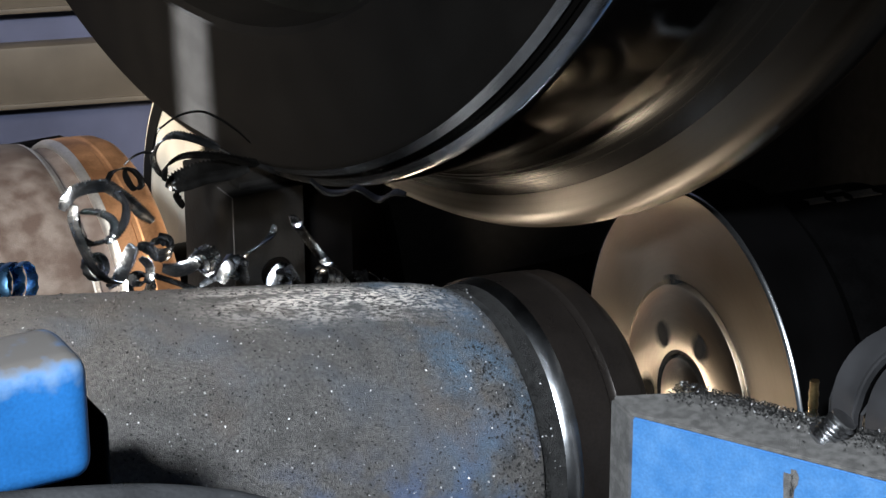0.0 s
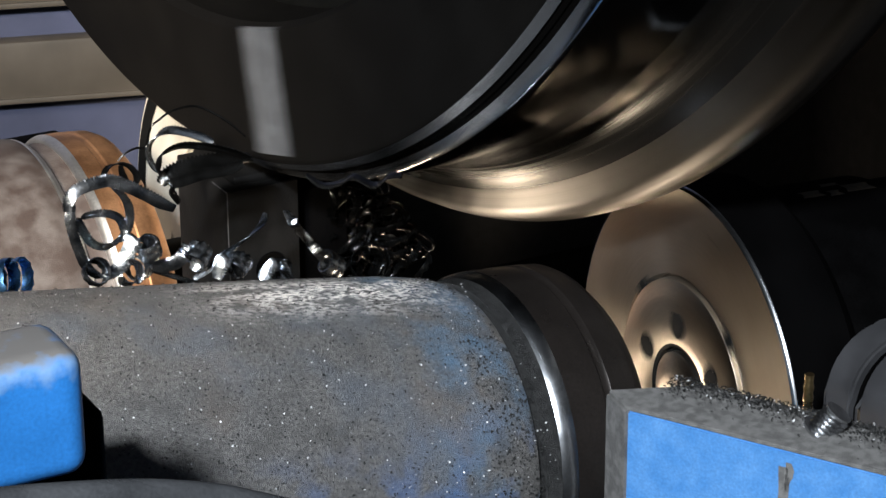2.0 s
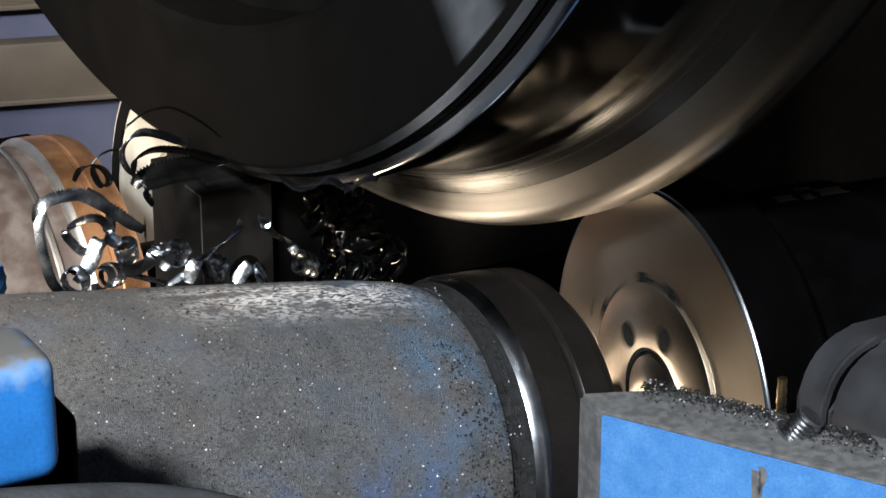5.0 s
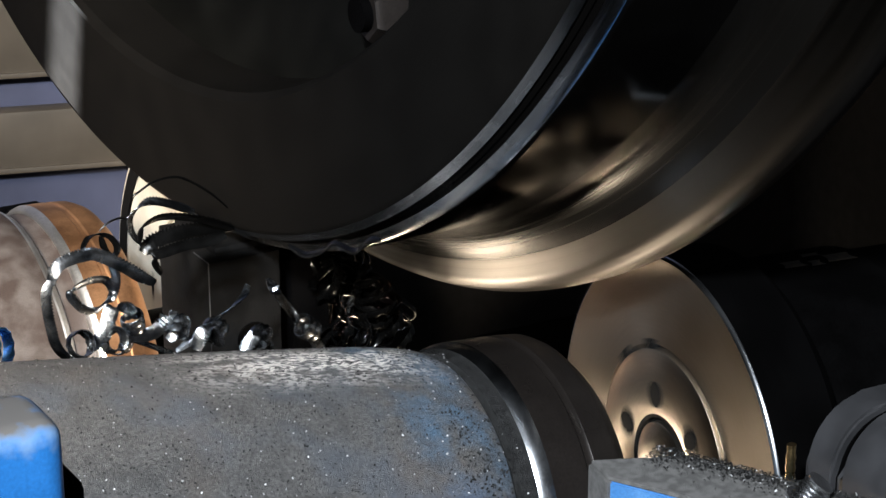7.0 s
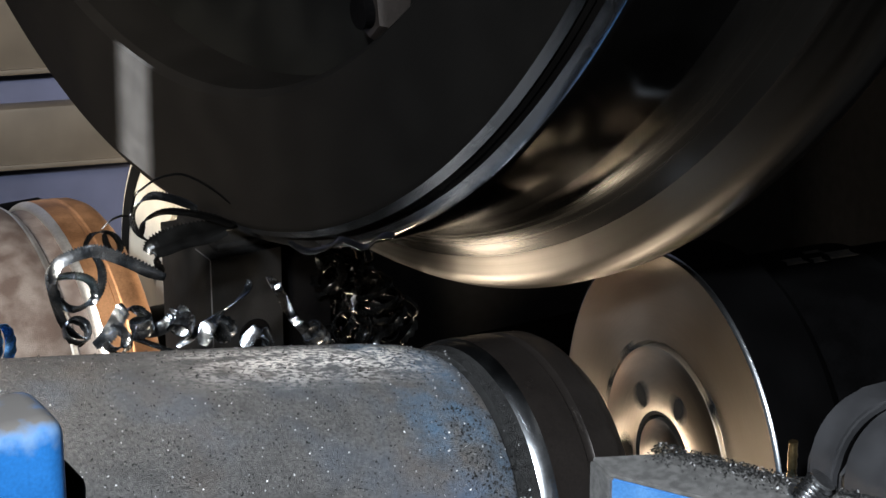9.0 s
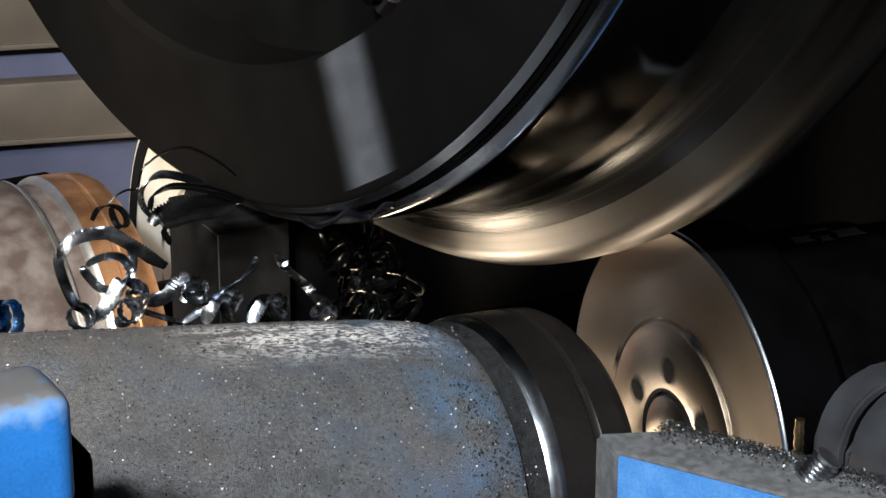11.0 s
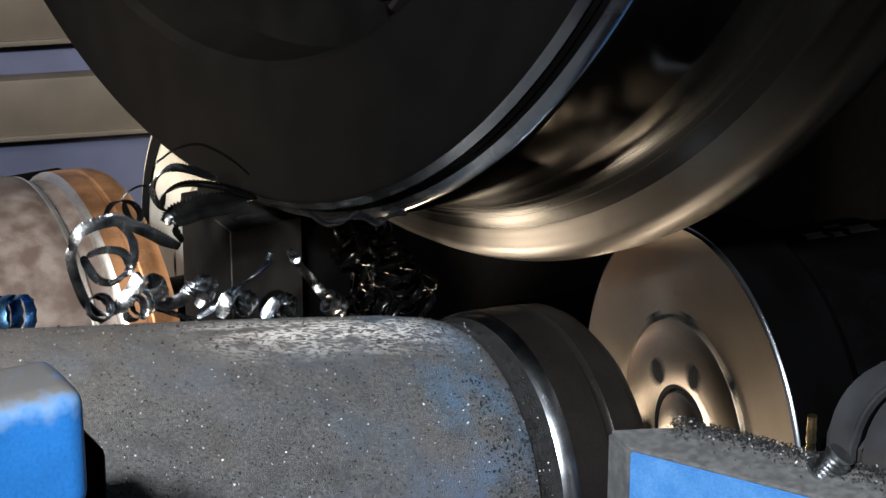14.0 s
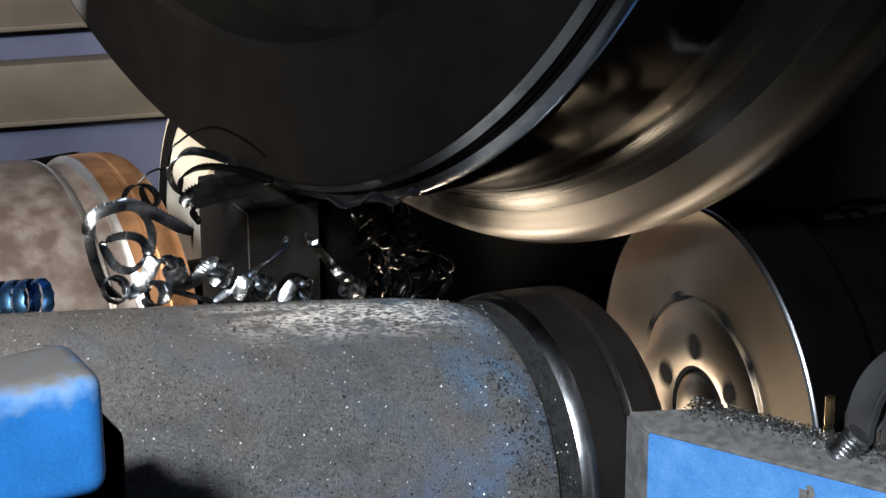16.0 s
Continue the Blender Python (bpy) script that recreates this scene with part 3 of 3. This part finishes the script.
def bolt(name, label, at, r, h, mat, tilt):
    ob = thing(name, (0, 0, 0), label, "bolt", "bolts on the blue plate")
    prof = [(0.0, 0.0), (0.0, r * 1.3), (h * 0.1, r * 1.35), (h * 0.14, r)]
    n = 5
    for i in range(n):
        prof += [(h * (0.16 + 0.8 * i / n), r), (h * (0.16 + 0.8 * (i + 0.5) / n), r * 0.82)]
    prof += [(h, r * 0.9), (h, 0.0)]
    bm = lathe(prof, 24)
    bm.transform(pose(0, 0, 0, 0, -90, 0))
    part("thread", bm, mat, ob)
    ob.matrix_world = Matrix.Translation(at) @ pose(0, 0, 0, *tilt)
    return ob


bolt("bolt", "zinc screw head lying on the dusty plate", ((0.0900, -0.3696, 0.9799)), 0.0058, 0.011, M_zinc, (20, 30, 0))
bolt("threaded_rod", "brassy threaded rod beside the motor", ((0.1032, -0.3450, 0.9640)), 0.0020, 0.026, M_brass, (0, 0, 0))

# ---- nut before the wheel web ----
NX, NY, NZ = (0.0300, -0.1754, 1.1216)
nut = thing("axle_nut", (0, 0, 0), "dark oily steel nut on a dark stud", "nut")
bm = lathe([(0.0, 0.0), (0.0, 0.0105), (0.003, 0.0125), (0.016, 0.0125), (0.018, 0.0105), (0.018, 0.0)], 6)
bm.transform(pose(NX - 0.01, NY, NZ, 20, 0, 0))
part("hex", bm, M_darkring, nut)
bm = lathe([(0.0, 0.0), (0.0, 0.007), (0.04, 0.007), (0.04, 0.0)], 24)
bm.transform(pose(NX - 0.014, NY, NZ))
part("stud", bm, M_black, nut)

# ---- grit and flakes ----
def flakes(name, label, places, size, mat):
    bm = bmesh.new()
    for p, nrm in places:
        q = Vector(nrm).to_track_quat("Z", "Y").to_matrix()
        s = size * random.uniform(0.4, 1.3)
        tilt = Euler((random.uniform(-0.7, 0.7), random.uniform(-0.7, 0.7), random.uniform(0, 6.3))).to_matrix()
        vs = [bm.verts.new(Vector(p) + q @ (tilt @ Vector((cx * s * random.uniform(0.5, 1.2), cy * s * random.uniform(0.3, 0.9), 0)) + Vector((0, 0, s * 0.35)))) for cx, cy in ((-1, -1), (1, -1), (1, 1), (-1, 1))]
        bm.faces.new(vs)
    return tagged(finish(name, bm, mat, False), label, "swarf", "", "stuff")


def on_housing(n, rng):
    m = front.matrix_world
    out = []
    for _ in range(n):
        x = rng.uniform(-0.24, -0.005)
        r = float(np.interp(x, (-0.25, -0.10, -0.045, -0.030, -0.022, -0.0175, -0.0135, -0.004), (0.0895, 0.0762, 0.0706, 0.0682, 0.0662, 0.0640, 0.0645, 0.0652))) + 0.0001
        a = rng.uniform(-0.35, 1.75)
        nrm = Vector((0.05, -math.sin(a), math.cos(a)))
        out.append((m @ Vector((x, -r * math.sin(a), r * math.cos(a))), m.to_3x3() @ nrm))
    return out


def on_plate(n, rng):
    out = []
    u = Vector((*PTS[3], 0)) - Vector((*PTS[2], 0))
    for _ in range(n):
        k, w = rng.uniform(-0.25, 1.6), abs(rng.gauss(0, 0.22))
        p = Vector((*PTS[2], 0)) + u * k
        q = Vector((*PTS[0], 0)) + (Vector((*PTS[5], 0)) - Vector((*PTS[0], 0))) * max(0.03, k * 0.5)
        p = p.lerp(q, min(0.9, w))
        out.append(((p.x, p.y, 0.9822 + 0.0012 * rng.random()), (0, 0, 1)))
    return out


rng = random.Random(4)
flakes("swarf_flakes", "bright steel flakes on the dusty housing", on_housing(900, rng), 0.00034, M_flake)
flakes("swarf_grit", "dark steel grit on the dusty housing", on_housing(4500, rng), 0.00042, M_grit)
near_ring = [q for q in on_housing(9000, rng) if -0.040 < (front.matrix_world.inverted() @ q[0]).x < -0.006 and (front.matrix_world.inverted() @ q[0]).y < -0.03]
flakes("swarf_clumps", "coarse black grit caked near the roller ring", near_ring, 0.0005, M_grit)
flakes("swarf_heap", "dark swarf crumbs on the blue plate", on_plate(3600, rng), 0.00038, M_grit)
flakes("swarf_crumbs", "bright swarf crumbs on the blue plate", on_plate(150, rng), 0.00045, M_flake)

# ---- chips ----
def spline(points, n=8):
    pts = [Vector(p) for p in points]
    out = []
    for i in range(len(pts) - 1):
        a, b, c, d = pts[max(i - 1, 0)], pts[i], pts[i + 1], pts[min(i + 2, len(pts) - 1)]
        for k in range(n):
            u = k / n
            out.append(0.5 * ((2 * b) + (c - a) * u + (2 * a - 5 * b + 4 * c - d) * u * u + (3 * b - a - 3 * c + d) * u ** 3))
    return out + [pts[-1]]


def ribbon(pts, across, width, serrate=0.25, thick=0.0005):
    """A steel strip along pts; across(i, n) gives its width direction; one edge is toothed."""
    bm = bmesh.new()
    rows = []
    n = len(pts)
    for i, p in enumerate(pts):
        d = (pts[min(i + 1, n - 1)] - pts[max(i - 1, 0)]).normalized()
        a = Vector(across(i, n))
        a = (a - d * a.dot(d))
        a = (a if a.length > 1e-4 else d.orthogonal()).normalized()
        nr = d.cross(a)
        w = width * (0.6 + 0.4 * min(1, 8 * i / n, 8 * (n - 1 - i) / n))
        tooth = serrate * w * (i % 2)
        rip = nr * (0.00006 * random.random())
        lo, hi = -a * w / 2, a * (w / 2 - tooth)
        ridge = nr * (0.07 * w)
        rows.append([bm.verts.new(p + v + rip) for v in (lo, lo * 0.45 + ridge, hi * 0.45 + ridge, hi, hi + nr * thick, hi * 0.45 + ridge + nr * thick, lo * 0.45 + ridge + nr * thick, lo + nr * thick)])
    for a, b in zip(rows, rows[1:]):
        for j in range(8):
            bm.faces.new((a[j], a[(j + 1) % 8], b[(j + 1) % 8], b[j]))
    bm.faces.new(rows[0])
    bm.faces.new(rows[-1][::-1])
    return bm


def helix(r, pitch, turns, n=20, grow=0.0):
    return [Vector((pitch * k / n, (r + grow * k / n) * math.cos(2 * math.pi * k / n), (r + grow * k / n) * math.sin(2 * math.pi * k / n))) for k in range(int(turns * n) + 1)]


CHIPS = []


def chip(label, bm, origin, mat=None, lively=1.0, turn=(0, 0, 0)):
    ob = thing("metal_chip", origin, label, "metal chip", "curled metal chips")
    ob.matrix_world = Matrix.Translation(origin) @ pose(0, 0, 0, *turn)
    part("strip", bm, mat or M_chip, ob)
    CHIPS.append((ob, ob.matrix_world.copy(), lively))
    return ob


def strip_chip(label, points, width, face, lively=0.3, serrate=0.16, mat=None, twist=None):
    o = Vector(points[0])
    pts = [p - o for p in spline(points, 11)]
    far = twist or face
    return chip(label, ribbon(pts, lambda i, n: Vector(face).lerp(Vector(far), i / n), width, serrate), o, mat, lively)


strip_chip("broad dark arched chip with toothed edge", ((-0.0191, -0.0950, 1.0224), (-0.0246, -0.0950, 1.0256), (-0.0320, -0.0950, 1.0292), (-0.0390, -0.0950, 1.0312), (-0.0446, -0.0950, 1.0295), (-0.0481, -0.0950, 1.0257), (-0.0484, -0.0950, 1.0208), (-0.0459, -0.0950, 1.0154), (-0.0411, -0.0950, 1.0104)), 0.0040, (0.3, 0.3, 0.8), 0.12, 0.16, twist=(0.6, 0.3, -0.6))
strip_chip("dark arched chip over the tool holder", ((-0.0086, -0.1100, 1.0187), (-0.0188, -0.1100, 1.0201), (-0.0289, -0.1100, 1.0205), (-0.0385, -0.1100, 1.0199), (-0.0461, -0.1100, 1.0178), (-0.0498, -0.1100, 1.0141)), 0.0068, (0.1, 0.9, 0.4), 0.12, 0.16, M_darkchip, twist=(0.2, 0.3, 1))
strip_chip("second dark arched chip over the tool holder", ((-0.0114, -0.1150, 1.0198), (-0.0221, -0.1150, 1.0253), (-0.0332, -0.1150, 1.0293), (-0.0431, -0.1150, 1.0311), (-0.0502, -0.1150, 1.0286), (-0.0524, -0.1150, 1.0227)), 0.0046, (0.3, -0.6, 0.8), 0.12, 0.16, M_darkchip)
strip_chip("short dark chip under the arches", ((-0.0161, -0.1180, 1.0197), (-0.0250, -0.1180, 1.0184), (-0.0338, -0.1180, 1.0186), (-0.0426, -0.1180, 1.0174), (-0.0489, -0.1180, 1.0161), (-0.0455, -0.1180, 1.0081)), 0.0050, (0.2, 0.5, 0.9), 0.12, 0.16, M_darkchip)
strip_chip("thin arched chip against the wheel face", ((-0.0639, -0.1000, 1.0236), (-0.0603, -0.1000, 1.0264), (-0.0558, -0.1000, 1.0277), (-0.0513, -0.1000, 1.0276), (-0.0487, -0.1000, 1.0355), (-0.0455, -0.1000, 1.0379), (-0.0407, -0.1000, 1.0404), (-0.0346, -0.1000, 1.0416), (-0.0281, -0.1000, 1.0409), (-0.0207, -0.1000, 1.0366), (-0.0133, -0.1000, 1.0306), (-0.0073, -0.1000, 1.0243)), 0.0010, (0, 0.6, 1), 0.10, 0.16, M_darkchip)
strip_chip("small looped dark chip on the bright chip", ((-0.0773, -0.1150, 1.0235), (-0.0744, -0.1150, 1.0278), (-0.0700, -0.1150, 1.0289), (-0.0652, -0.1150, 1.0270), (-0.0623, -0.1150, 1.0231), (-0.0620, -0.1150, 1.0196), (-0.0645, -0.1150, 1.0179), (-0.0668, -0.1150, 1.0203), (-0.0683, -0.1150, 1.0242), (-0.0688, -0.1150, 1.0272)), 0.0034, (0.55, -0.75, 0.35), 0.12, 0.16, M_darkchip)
strip_chip("bright straight chip with toothed edge", ((-0.0940, -0.1200, 1.0135), (-0.0930, -0.1200, 1.0176), (-0.0904, -0.1200, 1.0210), (-0.0851, -0.1200, 1.0226), (-0.0788, -0.1200, 1.0230), (-0.0745, -0.1200, 1.0225), (-0.0684, -0.1200, 1.0191), (-0.0609, -0.1200, 1.0140), (-0.0538, -0.1200, 1.0084), (-0.0481, -0.1200, 1.0046)), 0.0056, (-0.4, 0.6, 0.6), 0.70, 0.16, twist=(0.75, -0.15, 0.65))
strip_chip("large looped steel chip", ((-0.0914, -0.1180, 1.0166), (-0.0929, -0.1180, 1.0114), (-0.0919, -0.1180, 1.0046), (-0.0898, -0.1180, 0.9969), (-0.0869, -0.1180, 0.9894), (-0.0823, -0.1180, 0.9845), (-0.0771, -0.1180, 0.9828)), 0.0046, (0.8, -0.2, 0.5), 0.80, 0.16, twist=(0.7, -0.6, 0.1))
strip_chip("inner loop of toothed steel chip", ((-0.0715, -0.1120, 1.0185), (-0.0665, -0.1120, 1.0126), (-0.0642, -0.1120, 1.0060), (-0.0648, -0.1120, 0.9990), (-0.0686, -0.1120, 0.9933), (-0.0746, -0.1120, 0.9916), (-0.0803, -0.1120, 0.9942), (-0.0839, -0.1120, 0.9999), (-0.0855, -0.1120, 1.0046), (-0.0825, -0.1120, 1.0070), (-0.0756, -0.1120, 1.0071), (-0.0694, -0.1120, 1.0044), (-0.0668, -0.1120, 0.9989), (-0.0696, -0.1120, 0.9935), (-0.0756, -0.1120, 0.9908)), 0.0040, (0.8, -0.3, 0.4), 0.80, 0.16, twist=(0.3, -0.2, 0.9))
strip_chip("wide fanned chip behind the housing", ((-0.0796, -0.1220, 0.9844), (-0.0745, -0.1220, 0.9868), (-0.0704, -0.1220, 0.9913), (-0.0677, -0.1220, 0.9957), (-0.0650, -0.1220, 0.9986), (-0.0607, -0.1220, 0.9972), (-0.0580, -0.1220, 0.9932)), 0.0072, (0.85, -0.45, 0.2), 0.60, 0.16, twist=(0.6, -0.6, 0.3))
strip_chip("small closed ring of steel chip", ((-0.0715, -0.1260, 0.9915), (-0.0673, -0.1260, 0.9887), (-0.0660, -0.1260, 0.9840), (-0.0682, -0.1260, 0.9804), (-0.0731, -0.1260, 0.9810), (-0.0748, -0.1260, 0.9843)), 0.0042, (0.6, -0.6, 0.4), 0.60, 0.16)
strip_chip("wavy bright chip beside the block", ((-0.0605, -0.1200, 0.9851), (-0.0541, -0.1200, 0.9835), (-0.0481, -0.1200, 0.9844), (-0.0439, -0.1200, 0.9881), (-0.0418, -0.1200, 0.9901), (-0.0389, -0.1200, 0.9870), (-0.0384, -0.1200, 0.9824), (-0.0413, -0.1200, 0.9790)), 0.0062, (0.5, 0.3, 0.9), 0.60, 0.16, twist=(0.8, -0.5, 0.2))
strip_chip("flat chip plate lying behind the housing", ((-0.0601, -0.1150, 0.9811), (-0.0514, -0.1150, 0.9768), (-0.0430, -0.1150, 0.9724), (-0.0350, -0.1150, 0.9682)), 0.0030, (0.3, 0.8, 0.5), 0.30, 0.16)
strip_chip("long twisted chip across the tool holder", ((-0.0407, -0.1180, 0.9731), (-0.0340, -0.1180, 0.9762), (-0.0271, -0.1180, 0.9808), (-0.0193, -0.1180, 0.9848), (-0.0124, -0.1180, 0.9885), (-0.0081, -0.1180, 0.9921), (-0.0070, -0.1180, 0.9955)), 0.0036, (0.6, 0.4, 0.7), 0.25, 0.16, twist=(0.5, -0.7, 0.3))
strip_chip("short fanned chip before the block", ((-0.0327, -0.1240, 0.9736), (-0.0299, -0.1240, 0.9796), (-0.0262, -0.1240, 0.9823), (-0.0233, -0.1240, 0.9787), (-0.0215, -0.1240, 0.9727)), 0.0062, (0.85, -0.5, 0.1), 0.30, 0.16, twist=(0.5, -0.8, 0.2))
strip_chip("short fanned chip near the long chip", ((-0.0125, -0.1220, 0.9680), (-0.0081, -0.1220, 0.9727), (-0.0044, -0.1220, 0.9755), (-0.0019, -0.1220, 0.9714), (0.0010, -0.1220, 0.9656)), 0.0062, (0.85, -0.5, 0.1), 0.30, 0.16, twist=(0.5, -0.8, 0.2))
strip_chip("long bright chip over the tool holder front", ((-0.0070, -0.1381, 1.0034), (-0.0070, -0.1474, 1.0007), (0.0167, -0.1100, 0.9758), (0.0219, -0.1100, 0.9683), (0.0271, -0.1100, 0.9609), (0.0302, -0.1100, 0.9565)), 0.0046, (0.75, -0.65, -0.1), 0.20, 0.16, twist=(0.9, -0.1, 0.5))
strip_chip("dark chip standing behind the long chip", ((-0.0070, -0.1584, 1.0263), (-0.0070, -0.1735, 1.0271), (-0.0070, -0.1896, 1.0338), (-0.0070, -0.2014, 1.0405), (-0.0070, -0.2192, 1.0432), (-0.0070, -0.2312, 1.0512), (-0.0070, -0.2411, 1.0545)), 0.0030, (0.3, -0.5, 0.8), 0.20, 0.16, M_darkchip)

rng = random.Random(11)
for (at, r, turns, w, tilt) in (((-0.0678, -0.1220, 0.9848), 0.0045, 1.6, 0.0045, (10, 20, 40)),
                                ((-0.0604, -0.1220, 0.9939), 0.0042, 1.8, 0.004, (20, 75, 10)),
                                ((-0.0405, -0.1220, 0.9836), 0.0045, 1.5, 0.005, (20, -25, 40)),
                                ((-0.0235, -0.1220, 0.9755), 0.0045, 1.5, 0.005, (50, -20, 30)),
                                ((-0.0030, -0.1220, 0.9691), 0.0042, 1.5, 0.005, (70, -20, 60)),
                                ((-0.0837, -0.1220, 0.9882), 0.005, 1.6, 0.004, (60, 35, 105)),
                                ((0.0176, -0.1220, 0.9701), 0.0045, 1.6, 0.005, (30, 40, 10))):
    chip("short bright curl of steel chip", ribbon(helix(r, w * 0.8, turns, 22), lambda i, n: (1, 0, 0), w, 0.2), Vector(at), None, 0.8, tilt)

# tangle of dark chips beside the tool holder
TANGLE = []
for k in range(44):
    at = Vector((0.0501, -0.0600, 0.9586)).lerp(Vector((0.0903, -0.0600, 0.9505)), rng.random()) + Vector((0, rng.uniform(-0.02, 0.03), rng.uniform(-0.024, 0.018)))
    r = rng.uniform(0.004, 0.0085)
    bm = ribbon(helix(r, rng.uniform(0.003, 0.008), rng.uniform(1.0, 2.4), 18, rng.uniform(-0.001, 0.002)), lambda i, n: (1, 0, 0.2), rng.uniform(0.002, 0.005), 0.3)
    TANGLE.append(chip("dark curl in a tangle of chips", bm, at, M_darkchip if rng.random() < 0.93 else M_chip, 0.25, (rng.uniform(0, 360), rng.uniform(-80, 80), rng.uniform(0, 360))))

# bright blue coil resting on the housing
bm = ribbon(helix(0.0082, 0.0062, 3.3, 24), lambda i, n: (1, 0, 0.15), 0.0058, 0.12)
blue_coil = chip("tight coil of bright blue steel chip", bm, Vector((-0.1348, -0.1250, 0.9938)), M_bluechip, 0.05, (0, -12, -48))


def motions():
    w = -360 / 3.585
    walk(wheel, [(k * 0.2, pose(0, 0, AXIS_Z, w * k * 0.2 + PHASE, 0, 0)) for k in range(81)])
    walk(roller, [(k * 0.1, pose(GX, GY, GZ, 52.67 * k, 1.4, -4.56)) for k in range(161)])
    walk(rear_disc, [(k * 0.1, pose(0.14, 0.267, 0.797, 36.3 * k, 0, 0)) for k in range(161)])
    rnd = random.Random(7)
    for ob, m, lively in CHIPS:
        rows = []
        rise = ob in TANGLE
        late = rnd.uniform(0.0, 2.2)
        for k in range(33):
            t = k * 0.5
            calm = 0.35 if t > 12.2 or 1.5 < t < 3.5 else 1.0
            if t < 1.5:
                calm = 1.6
            s = 0.0035 * lively * calm
            drop = 0.05 * max(0.0, min(1.0, (late + 0.5 - t) / 0.8)) if rise else 0.0
            turn = pose(0, 0, 0, *(rnd.uniform(-14, 14) * lively * calm for _ in range(3)))
            rows.append((t, Matrix.Translation((rnd.uniform(-s, s), rnd.uniform(-s, s), rnd.uniform(-s, s) - drop)) @ m @ turn))
        walk(ob, rows)


motions()
